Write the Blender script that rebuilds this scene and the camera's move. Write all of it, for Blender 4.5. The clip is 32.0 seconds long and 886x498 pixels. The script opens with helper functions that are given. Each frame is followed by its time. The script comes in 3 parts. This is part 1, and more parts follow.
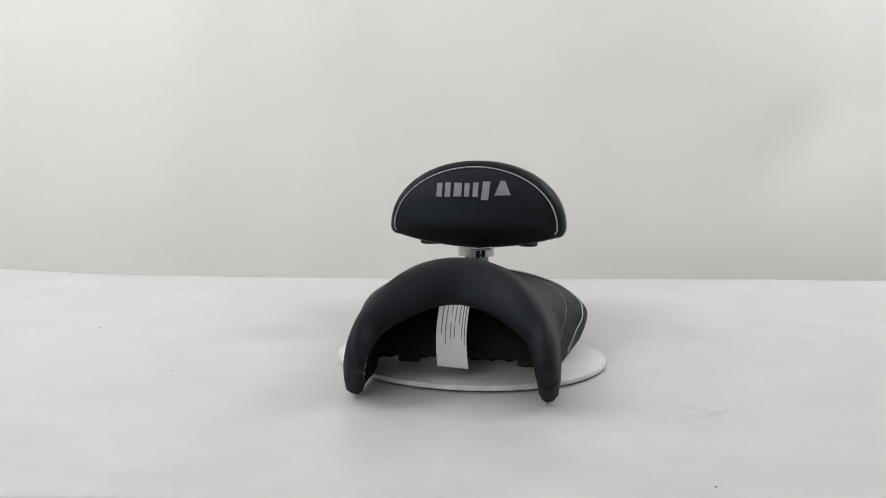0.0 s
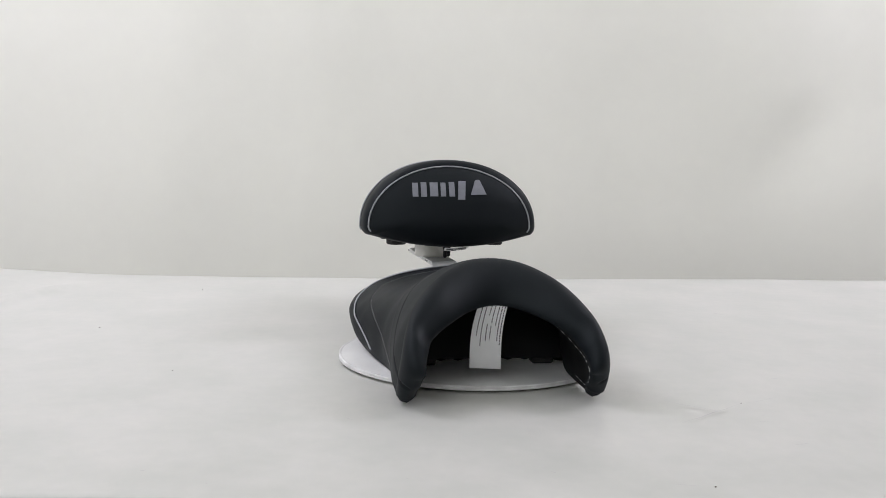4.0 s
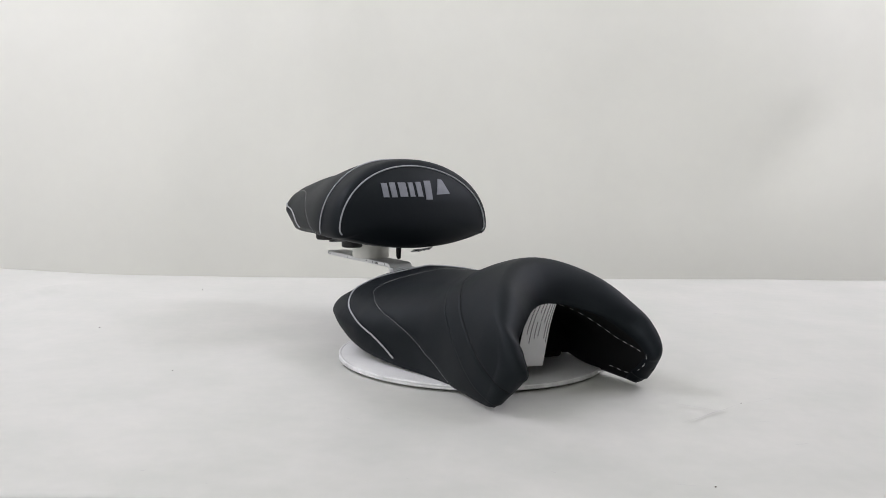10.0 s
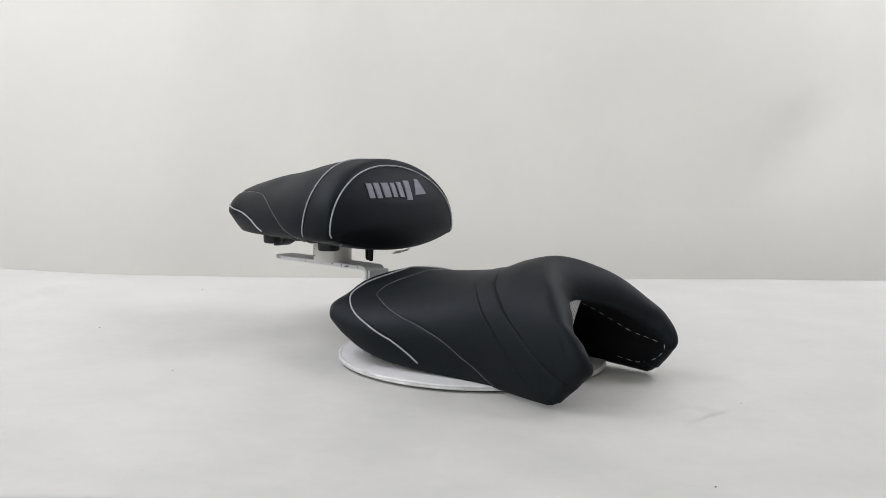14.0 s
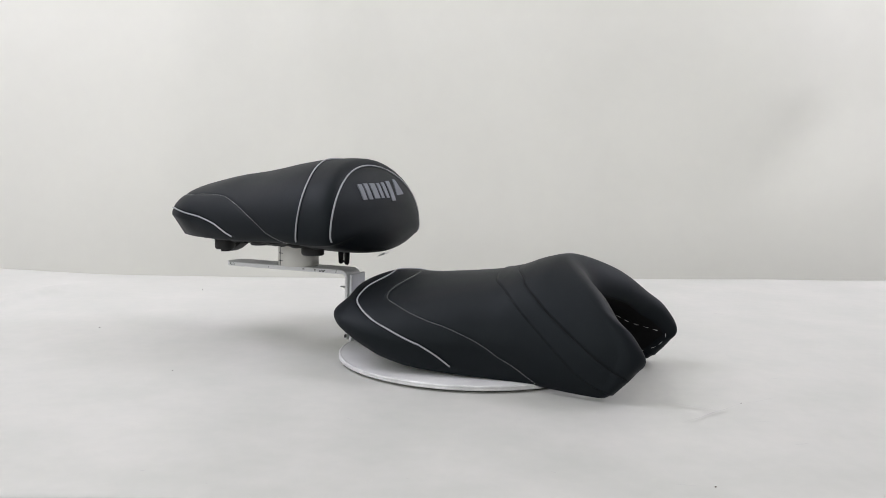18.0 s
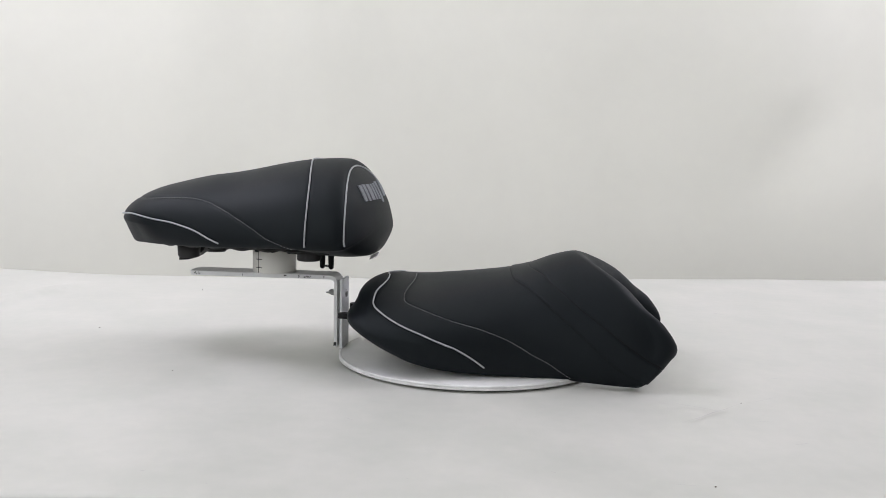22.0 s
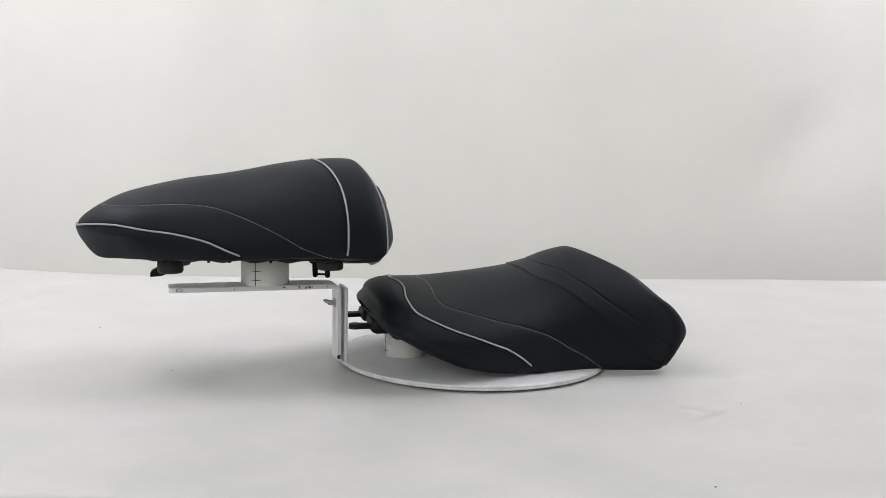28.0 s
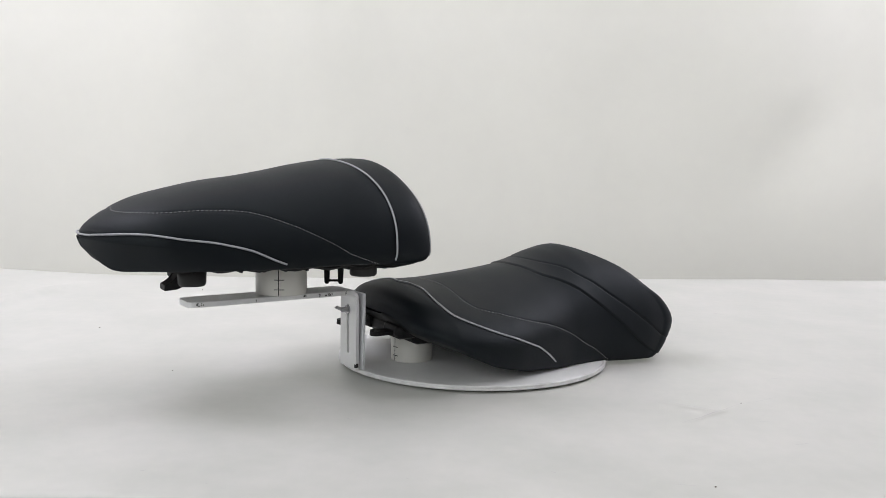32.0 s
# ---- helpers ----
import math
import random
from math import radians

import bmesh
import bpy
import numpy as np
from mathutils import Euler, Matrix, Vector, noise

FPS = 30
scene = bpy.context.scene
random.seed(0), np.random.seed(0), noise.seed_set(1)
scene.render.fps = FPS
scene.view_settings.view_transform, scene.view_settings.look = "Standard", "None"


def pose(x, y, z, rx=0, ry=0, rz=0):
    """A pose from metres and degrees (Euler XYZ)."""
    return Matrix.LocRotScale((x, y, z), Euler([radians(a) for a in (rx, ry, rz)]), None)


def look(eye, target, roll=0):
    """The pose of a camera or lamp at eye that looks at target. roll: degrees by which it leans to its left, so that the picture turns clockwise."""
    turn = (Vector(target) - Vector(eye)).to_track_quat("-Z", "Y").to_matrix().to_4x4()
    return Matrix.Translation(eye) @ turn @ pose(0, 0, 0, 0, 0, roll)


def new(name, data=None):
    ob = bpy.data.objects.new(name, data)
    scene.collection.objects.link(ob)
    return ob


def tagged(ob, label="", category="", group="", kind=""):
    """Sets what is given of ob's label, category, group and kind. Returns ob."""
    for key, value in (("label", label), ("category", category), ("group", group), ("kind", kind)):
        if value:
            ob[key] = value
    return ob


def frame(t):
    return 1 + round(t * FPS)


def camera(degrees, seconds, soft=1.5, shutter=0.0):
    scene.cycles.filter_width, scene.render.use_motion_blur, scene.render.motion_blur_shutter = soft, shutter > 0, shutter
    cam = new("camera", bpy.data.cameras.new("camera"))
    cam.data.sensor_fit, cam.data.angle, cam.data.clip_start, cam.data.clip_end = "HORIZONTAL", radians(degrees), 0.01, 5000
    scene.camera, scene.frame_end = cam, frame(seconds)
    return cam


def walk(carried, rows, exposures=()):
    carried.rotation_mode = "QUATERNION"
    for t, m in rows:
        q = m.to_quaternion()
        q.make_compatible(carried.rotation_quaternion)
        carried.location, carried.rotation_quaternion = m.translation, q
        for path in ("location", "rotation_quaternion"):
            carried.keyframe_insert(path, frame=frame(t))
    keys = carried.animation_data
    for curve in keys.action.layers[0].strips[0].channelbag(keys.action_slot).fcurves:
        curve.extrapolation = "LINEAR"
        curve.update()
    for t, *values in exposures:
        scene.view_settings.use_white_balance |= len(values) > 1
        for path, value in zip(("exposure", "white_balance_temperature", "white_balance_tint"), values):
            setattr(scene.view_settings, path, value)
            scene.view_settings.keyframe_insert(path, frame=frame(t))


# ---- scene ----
cam = camera(54.79, 32.0, soft=0.4)

# the disc's top lies ZD above the table; the camera stands still on a tripod
ZD = 0.009
EYE = Vector((0.0, -1.2754, 0.2906 + ZD))


def tripod():
    yaw, pitch, roll = -0.0365, 0.1057, 0.0197
    fw = Vector((math.sin(yaw) * math.cos(pitch), math.cos(yaw) * math.cos(pitch), -math.sin(pitch)))
    return look(EYE, EYE + fw, math.degrees(roll))


walk(cam, [(0.0, tripod()), (32.0, tripod())], [(0.0, -0.15), (7.0, -0.13), (14.0, -0.10), (22.0, -0.09), (32.0, -0.03)])

# ---- world and light: a white room with a wide soft panel overhead, plus added lamps ----
world = bpy.data.worlds.new("world")
scene.world = world
world.use_nodes = True
world.node_tree.nodes["Background"].inputs[0].default_value = (0.75, 0.8, 0.85, 1)
world.node_tree.nodes["Background"].inputs[1].default_value = 0.05


def area_lamp(name, eye, target, sx, sy, watts, colour):
    data = bpy.data.lights.new(name, "AREA")
    data.shape, data.size, data.size_y, data.energy, data.color = "RECTANGLE", sx, sy, watts, colour
    ob = new(name, data)
    ob.matrix_world = look(eye, target)
    return ob


area_lamp("unseen_overhead_lamp", (-0.45, 0.15, 2.1), (-0.45, 0.15, 0.0), 4.1, 3.4, 17.6, (1.0, 1.0, 0.962))
# two unseen lamps, added to brighten the backdrop; bluish to cool its top
area_lamp("unseen_overhead_lamp", (-1.5, 0.15, 2.05), (-0.75, 1.32, 0.70), 1.2, 1.2, 38.5, (0.982, 0.953, 1.10))
area_lamp("unseen_overhead_lamp", (1.9, 0.65, 1.95), (1.0, 1.32, 1.2), 1.0, 0.8, 31, (0.982, 0.953, 1.10))
# unseen fill lamp at the front, added to lift the shade under the seats
area_lamp("fill_lamp", (-1.25, -2.15, 1.15), (0.0, 0.1, 0.1), 2.2, 1.4, 20.5, (0.97, 1.0, 1.02))

# ---- materials ----


def material(name, colour, rough=0.5, metal=0.0, vary=0.1, vscale=6.0, grain=0.0, gscale=300.0, spec=0.5, tint=None, fine=60.0, wave=0.0, wscale=5.0):
    """Colour varied at two scales, with roughness variation and a fine bump."""
    m = bpy.data.materials.new(name)
    m.use_nodes = True
    nt = m.node_tree
    b = nt.nodes["Principled BSDF"]
    b.inputs["Roughness"].default_value = rough
    b.inputs["Metallic"].default_value = metal
    b.inputs["Specular IOR Level"].default_value = spec
    co = nt.nodes.new("ShaderNodeTexCoord")
    n1 = nt.nodes.new("ShaderNodeTexNoise")
    n1.inputs["Scale"].default_value, n1.inputs["Detail"].default_value = vscale, 5
    n2 = nt.nodes.new("ShaderNodeTexNoise")
    n2.inputs["Scale"].default_value, n2.inputs["Detail"].default_value = fine, 3
    for n in (n1, n2):
        nt.links.new(co.outputs["Object"], n.inputs["Vector"])
    add = nt.nodes.new("ShaderNodeMath")
    add.operation = "MULTIPLY_ADD"
    add.inputs[1].default_value = 0.35
    nt.links.new(n2.outputs["Fac"], add.inputs[0])
    nt.links.new(n1.outputs["Fac"], add.inputs[2])
    ramp = nt.nodes.new("ShaderNodeValToRGB")
    c2 = tint or colour
    ramp.color_ramp.elements[0].position, ramp.color_ramp.elements[1].position = 0.45, 0.9
    ramp.color_ramp.elements[0].color = (*[c * (1 - vary) for c in colour], 1)
    ramp.color_ramp.elements[1].color = (*[min(1, c * (1 + vary * 0.6)) for c in c2], 1)
    nt.links.new(add.outputs[0], ramp.inputs[0])
    nt.links.new(ramp.outputs[0], b.inputs["Base Color"])
    rr = nt.nodes.new("ShaderNodeMapRange")
    rr.inputs["From Min"].default_value, rr.inputs["From Max"].default_value = 0.3, 0.9
    rr.inputs["To Min"].default_value, rr.inputs["To Max"].default_value = max(0.02, rough - 0.06), min(1, rough + 0.06)
    nt.links.new(add.outputs[0], rr.inputs["Value"])
    nt.links.new(rr.outputs[0], b.inputs["Roughness"])
    if grain:
        v = nt.nodes.new("ShaderNodeTexVoronoi")
        v.inputs["Scale"].default_value = gscale
        nt.links.new(co.outputs["Object"], v.inputs["Vector"])
        bump = nt.nodes.new("ShaderNodeBump")
        bump.inputs["Strength"].default_value, bump.inputs["Distance"].default_value = grain, 0.0006
        nt.links.new(v.outputs["Distance"], bump.inputs["Height"])
        nt.links.new(bump.outputs[0], b.inputs["Normal"])
    if wave:
        n3 = nt.nodes.new("ShaderNodeTexNoise")
        n3.inputs["Scale"].default_value, n3.inputs["Detail"].default_value = wscale, 2
        nt.links.new(co.outputs["Object"], n3.inputs["Vector"])
        bump = nt.nodes.new("ShaderNodeBump")
        bump.inputs["Strength"].default_value, bump.inputs["Distance"].default_value = 1.0, wave
        nt.links.new(n3.outputs["Fac"], bump.inputs["Height"])
        nt.links.new(bump.outputs[0], b.inputs["Normal"])
    return m


VINYL = material("black_vinyl", (0.0050, 0.0067, 0.0088), 0.54, vary=0.16, vscale=9, grain=0.09, gscale=900, spec=0.205, fine=240)
VINYL.node_tree.nodes["Principled BSDF"].inputs["Specular Tint"].default_value = (0.88, 0.97, 1.0, 1)
LINING = material("black_lining", (0.003, 0.003, 0.0035), 0.75, vary=0.15, vscale=20, grain=0.1, gscale=500, spec=0.25)
PLASTIC = material("black_plastic", (0.0055, 0.0055, 0.006), 0.55, vary=0.2, vscale=25, grain=0.05, gscale=700, spec=0.25)
RUBBER = material("black_rubber", (0.012, 0.012, 0.012), 0.6, vary=0.2, vscale=40)
PIPING = material("silver_piping", (0.36, 0.37, 0.39), 0.38, vary=0.08, vscale=30, spec=0.5)
THREAD = material("grey_thread", (0.50, 0.50, 0.50), 0.7, vary=0.1, vscale=90)
WHITE_THREAD = material("white_thread", (0.62, 0.62, 0.62), 0.7, vary=0.1, vscale=90)
EMBROIDERY = material("grey_embroidery", (0.21, 0.22, 0.25), 0.6, vary=0.18, vscale=60, grain=0.3, gscale=700, fine=500)
WHITE_PAINT = material("white_paint", (0.80, 0.805, 0.80), 0.4, vary=0.07, vscale=14, grain=0.03, gscale=120)
BARE_EDGE = material("scuffed_edge", (0.72, 0.72, 0.715), 0.35, vary=0.14, vscale=45, tint=(0.80, 0.80, 0.80))
GREY_PAINT = material("grey_paint", (0.77, 0.785, 0.80), 0.42, vary=0.12, vscale=22, fine=140)
STEEL = material("zinc_steel", (0.42, 0.42, 0.43), 0.35, 0.9, vary=0.15, vscale=60)
PVC = material("cream_pvc", (0.76, 0.75, 0.70), 0.38, vary=0.05, vscale=20)
INK = material("black_marker", (0.03, 0.03, 0.03), 0.6, vary=0.3, vscale=200)
PAPER = material("label_paper", (0.82, 0.82, 0.82), 0.6, vary=0.04, vscale=30)
PRINT = material("label_print", (0.10, 0.10, 0.11), 0.6, vary=0.3, vscale=300)
TABLE = material("white_table_sheet", (0.574, 0.586, 0.548), 0.42, vary=0.065, vscale=7.0, tint=(0.604, 0.600, 0.570), fine=45, wave=0.0007, wscale=9.0)
CLOTH = material("white_backdrop_cloth", (0.750, 0.753, 0.680), 0.85, vary=0.03, vscale=2.2, spec=0.2, fine=20, wave=0.006, wscale=2.2)
ROOM = material("white_room_wall", (0.74, 0.73, 0.71), 0.8, vary=0.03, vscale=2.0)
DARK_FLOOR = material("dark_room_floor", (0.10, 0.10, 0.11), 0.6, vary=0.2, vscale=3.0)
CRUMB = material("grey_crumb", (0.17, 0.15, 0.13), 0.8, vary=0.3, vscale=200)
MARK = material("grey_scuff", (0.535, 0.53, 0.515), 0.42, vary=0.08, vscale=60)

# ---- mesh helpers ----


def mesh(name, verts, faces, mat, smooth=True):
    me = bpy.data.meshes.new(name)
    me.from_pydata([tuple(v) for v in verts], [], faces)
    me.materials.append(mat)
    me.update()
    if smooth:
        me.polygons.foreach_set("use_smooth", [True] * len(me.polygons))
    return me


def part(name, me, parent, label=""):
    ob = new(name, me)
    ob.parent = parent
    return tagged(ob, label) if label else ob


def bm_part(name, bm, mat, parent, label="", smooth=False):
    bmesh.ops.recalc_face_normals(bm, faces=bm.faces)
    me = bpy.data.meshes.new(name)
    bm.to_mesh(me)
    bm.free()
    me.materials.append(mat)
    if smooth:
        me.polygons.foreach_set("use_smooth", [True] * len(me.polygons))
    return part(name, me, parent, label)


def add_box(bm, x0, x1, y0, y1, z0, z1, bevel=0.0, m=None):
    made = bmesh.ops.create_cube(bm, size=1.0)
    vs = made["verts"]
    bmesh.ops.scale(bm, vec=(x1 - x0, y1 - y0, z1 - z0), verts=vs)
    bmesh.ops.translate(bm, vec=((x0 + x1) / 2, (y0 + y1) / 2, (z0 + z1) / 2), verts=vs)
    if bevel:
        es = list({e for v in vs for e in v.link_edges})
        out = bmesh.ops.bevel(bm, geom=es, offset=bevel, segments=2, affect="EDGES", profile=0.5)
        vs = list({v for f in out["faces"] for v in f.verts} | {v for v in vs if v.is_valid})
    if m is not None:
        bmesh.ops.transform(bm, matrix=m, verts=vs)


def add_lathe(bm, outline, cx=0.0, cy=0.0, seg=64):
    """A closed ring of revolution from (radius, z) points; the outline is closed."""
    rings = []
    for k in range(seg):
        a = 2 * math.pi * k / seg
        rings.append([bm.verts.new((cx + r * math.cos(a), cy + r * math.sin(a), z)) for r, z in outline])
    for k in range(seg):
        a, b = rings[k], rings[(k + 1) % seg]
        for i in range(len(outline)):
            j = (i + 1) % len(outline)
            if outline[i][0] < 1e-6 and outline[j][0] < 1e-6:
                continue
            bm.faces.new((a[i], b[i], b[j], a[j]))


def grid_faces(rows, cols, first=0, closed=False):
    out = []
    for i in range(rows - 1):
        for j in range(cols if closed else cols - 1):
            k = (j + 1) % cols
            out.append((first + i * cols + j, first + i * cols + k, first + (i + 1) * cols + k, first + (i + 1) * cols + j))
    return out


def tube(points, radius, seg=8):
    """Vertices and faces of a round cord along points."""
    pts = [Vector(p) for p in points]
    verts, faces = [], []
    side = None
    for i, p in enumerate(pts):
        d = (pts[min(i + 1, len(pts) - 1)] - pts[max(i - 1, 0)]).normalized()
        if side is None:
            side = d.orthogonal().normalized()
        side = (side - d * side.dot(d)).normalized()
        up = d.cross(side)
        r = radius * (0.35 if i in (0, len(pts) - 1) else 1.0)
        for k in range(seg):
            a = 2 * math.pi * k / seg
            verts.append(p + (side * math.cos(a) + up * math.sin(a)) * r)
    faces += grid_faces(len(pts), seg, 0, True)
    faces.append(tuple(range(seg))[::-1])
    faces.append(tuple((len(pts) - 1) * seg + k for k in range(seg)))
    return verts, faces


def catmull(ctrl, steps=14):
    """A smooth run through 2D control points."""
    c = [Vector(p) for p in ctrl]
    out = []
    for i in range(len(c) - 1):
        p0, p1, p2, p3 = c[max(i - 1, 0)], c[i], c[i + 1], c[min(i + 2, len(c) - 1)]
        for k in range(steps):
            t = k / steps
            out.append(0.5 * (2 * p1 + (p2 - p0) * t + (2 * p0 - 5 * p1 + 4 * p2 - p3) * t * t + (3 * p1 - p0 - 3 * p2 + p3) * t ** 3))
    out.append(c[-1])
    return out


def both_sides(ctrl):
    """Control points from the middle to one edge, mirrored over the middle line."""
    return [(s, -q) for s, q in reversed(ctrl) if q > 1e-4] + list(ctrl)


def resample(points, step):
    pts = [Vector(p) for p in points]
    out, left = [pts[0]], step
    for a, b in zip(pts, pts[1:]):
        d = (b - a).length
        pos = 0.0
        while d - pos >= left:
            pos += left
            out.append(a.lerp(b, pos / d))
            left = step
        left -= d - pos
    return out

def hermite(x, knots):
    """Smooth curve through (x, y) knots: cubic Hermite with limited slopes."""
    xs = [k[0] for k in knots]
    ys = [k[1] for k in knots]
    n = len(xs)
    if x <= xs[0]:
        return ys[0]
    if x >= xs[-1]:
        return ys[-1]
    d = [(ys[i + 1] - ys[i]) / (xs[i + 1] - xs[i]) for i in range(n - 1)]
    i = 0
    while x > xs[i + 1]:
        i += 1

    def slope(k):
        if k == 0:
            return d[0]
        if k == n - 1:
            return d[-1]
        a, b = d[k - 1], d[k]
        return 0.0 if a * b <= 0 else 2 * a * b / (a + b)

    h = xs[i + 1] - xs[i]
    t = (x - xs[i]) / h
    return ((1 + 2 * t) * (1 - t) ** 2 * ys[i] + t * (1 - t) ** 2 * h * slope(i)
            + t * t * (3 - 2 * t) * ys[i + 1] + t * t * (t - 1) * h * slope(i + 1))

CURVES = {}


def prof(x, knots):
    """The same curve, read from a dense table."""
    key = id(knots)
    if key not in CURVES:
        a, b = knots[0][0], knots[-1][0]
        CURVES[key] = (a, 1500 / (b - a), [hermite(a + (b - a) * k / 1500, knots) for k in range(1501)], knots)
    a, m, ys, _ = CURVES[key]
    t = (x - a) * m
    if t <= 0:
        return ys[0]
    if t >= 1500:
        return ys[-1]
    i = int(t)
    return ys[i] + (ys[i + 1] - ys[i]) * (t - i)


QM = 0.74

def section(q, zt, hw, zm, wb, zb, n, flat=0.0):
    """A half-open saddle section: q runs from -1 (one lower edge) over the top to 1 (the other). flat: how straight the undercut is."""
    a = abs(q)
    if a < QM:
        g = a / QM * math.pi / 2
        w, z = hw * math.sin(g) ** (2 / n), zm + (zt - zm) * max(math.cos(g), 0) ** (2 / n)
    else:
        g = (a - QM) / (1 - QM) * math.pi / 2
        u = (a - QM) / (1 - QM)
        w, z = wb + (hw - wb) * (math.cos(g) * (1 - flat) + (1 - u) * flat), zb + (zm - zb) * ((1 - math.sin(g)) * (1 - flat) + (1 - u) * flat)
    return math.copysign(w, q), z

# rider seat: profiles along s (metres to the rear)
R_ZT = [(-.26, .158), (-.15, .160), (-.12, .154), (-.086, .141), (-.057, .133), (-.01, .126), (.032, .121), (.087, .116), (.13, .1155), (.147, .111), (.163, .102), (.172, .090)]
R_HW = [(-.29, .122), (-.26, .130), (-.22, .135), (-.19, .1345), (-.14, .132), (-.09, .136), (-.04, .150), (0, .1625), (.04, .1745), (.08, .179), (.12, .1725), (.14, .1595), (.155, .141), (.166, .108), (.172, .052)]
R_ZM = [(-.28, .031), (-.20, .034), (-.13, .04), (0, .042), (.08, .051), (.13, .059), (.172, .083)]
R_WB = [(-.28, .121), (-.22, .123), (-.15, .121), (-.04, .145), (.0, .153), (.05, .159), (.09, .160), (.13, .144), (.155, .114), (.172, .03)]
R_ZB = [(-.28, -.0075), (-.2, -.005), (-.04, .004), (.02, .009), (.05, .015), (.066, .0195), (.081, .026), (.112, .040), (.137, .0525), (.155, .06), (.172, .078)]
R_N = [(-.25, 2.08), (-.1, 2.0), (0, 1.8), (.06, 1.7), (.12, 1.72), (.17, 1.9)]
R_SF = [(-.005, -.229), (.024, -.248), (.054, -.258), (.087, -.243), (.106, -.222), (.133, -.196), (.15, -.168), (.160, -.149)]

def rider_sec(s, q):
    w, z = section(q, prof(s, R_ZT), prof(s, R_HW), prof(s, R_ZM), prof(s, R_WB), prof(s, R_ZB), prof(s, R_N))
    # the tail sits a little to one side
    return w + .004 * min(1., max(0., s / .08)), z

def rider_inner(s, q):
    # the padding is thicker in the two arms of the arch
    t = min(1., max(0., (-.09 - s) / .10))
    return section(q, prof(s, R_ZT) - .057, prof(s, R_HW) - .018 - .006 * t, prof(s, R_ZM), prof(s, R_WB) - .007, prof(s, R_ZB) + .003, 1.8)

# set-back of the lining's rim from the front edge, over |q|
R_RIM = [(0, -.036), (.2, -.032), (.4, -.018), (.5, -.010), (.6, -.010), (.7, -.012), (.78, -.006), (.86, .002), (.93, .006), (1, .006)]

def rider_front(q):
    # the front edge lies a little askew
    w, z = rider_sec(-.21, q)
    return prof(z, R_SF) + .026 * w + .001

R_END = .172

def rider_outer(v, q):
    """v from 0 at the front edge to 1 at the tail."""
    sf = rider_front(q)
    s = sf + (R_END - sf) * v
    w, z = rider_sec(s, q)
    # hollow under the tail's lip
    t = min(1., max(0., (s - .112) / .05))
    d = t * t * (3 - 2 * t) * math.exp(-((z - .088) / .013) ** 2)
    return s - .010 * d, w * (1 - .06 * d), z - .002 * d

def rider_roll(v, q):
    """The padded roll at the front: v from 0 on the outer face to 1 on the inner one."""
    sf = rider_front(q)
    so = sf
    a = abs(q)
    si = sf + prof(a, R_RIM)
    o = np.array((so, *rider_sec(so, q)))
    i = np.array((si, *rider_inner(si, q)))
    k = .03 + .005 * math.exp(-((a - .5) / .16) ** 2)
    t = min(1., max(0., (a - .84) / .16))
    k *= 1 - .35 * t * t
    f1 = np.array((-k, 0, 0))
    f2 = np.array((-k, 0, 0))
    if a < .6:
        f1 = f1 + np.array((0, 0, -.006)) * (1 - a / .6)
        f2 = f2 * (1 - .55 * (1 - a / .6))
    t = min(1., max(0., (a - .42) / .38))
    t = t * t * (3 - 2 * t)
    f1 = f1 + np.array((0, math.copysign(.004, q) * t, 0))
    f2 = f2 + np.array((0, -math.copysign(.012, q) * t, 0))
    b = (1 - v) ** 3 * o + 3 * v * (1 - v) ** 2 * (o + f1) + 3 * v * v * (1 - v) * (i + f2) + v ** 3 * i
    return tuple(b)

def rider_lining(v, q):
    a = abs(q)
    si = rider_front(q) + prof(a, R_RIM)
    s = si + (-.07 - si) * v
    w, z = rider_inner(s, q)
    return s, w, z

# passenger seat
P_ZT = [(.19, .2875), (.205, .288), (.243, .286), (.285, .280), (.334, .270), (.367, .264), (.409, .258), (.45, .249), (.487, .239), (.508, .230), (.530, .217), (.545, .205), (.552, .194)]
P_HW = [(.19, .150), (.22, .150), (.30, .139), (.37, .127), (.44, .110), (.47, .105), (.50, .090), (.522, .069), (.541, .039), (.552, .010)]
P_ZM = [(.19, .176), (.35, .176), (.45, .185), (.552, .192)]
P_WB = [(.19, .139), (.22, .138), (.30, .128), (.37, .118), (.44, .097), (.47, .082), (.50, .060), (.515, .048), (.530, .034), (.541, .022), (.552, .006)]
P_ZB = [(.15, .160), (.25, .161), (.35, .158), (.49, .1560), (.510, .1550), (.520, .1562), (.530, .1620), (.541, .1735), (.548, .1815), (.552, .190)]
P_N = [(.19, 2.07), (.25, 2.06), (.35, 1.95), (.5, 2.0), (.552, 2.0)]
P_FACE = [(.139, .155), (.150, .142), (.164, .137), (.181, .1335), (.214, .1395), (.239, .1495), (.264, .165), (.279, .179)]

def pill_sec(s, q):
    return section(q, prof(s, P_ZT), prof(s, P_HW), prof(s, P_ZM), prof(s, P_WB), prof(s, P_ZB), prof(s, P_N), min(1., max(0., (s - .41) / .08)))

P_ROLL = .199

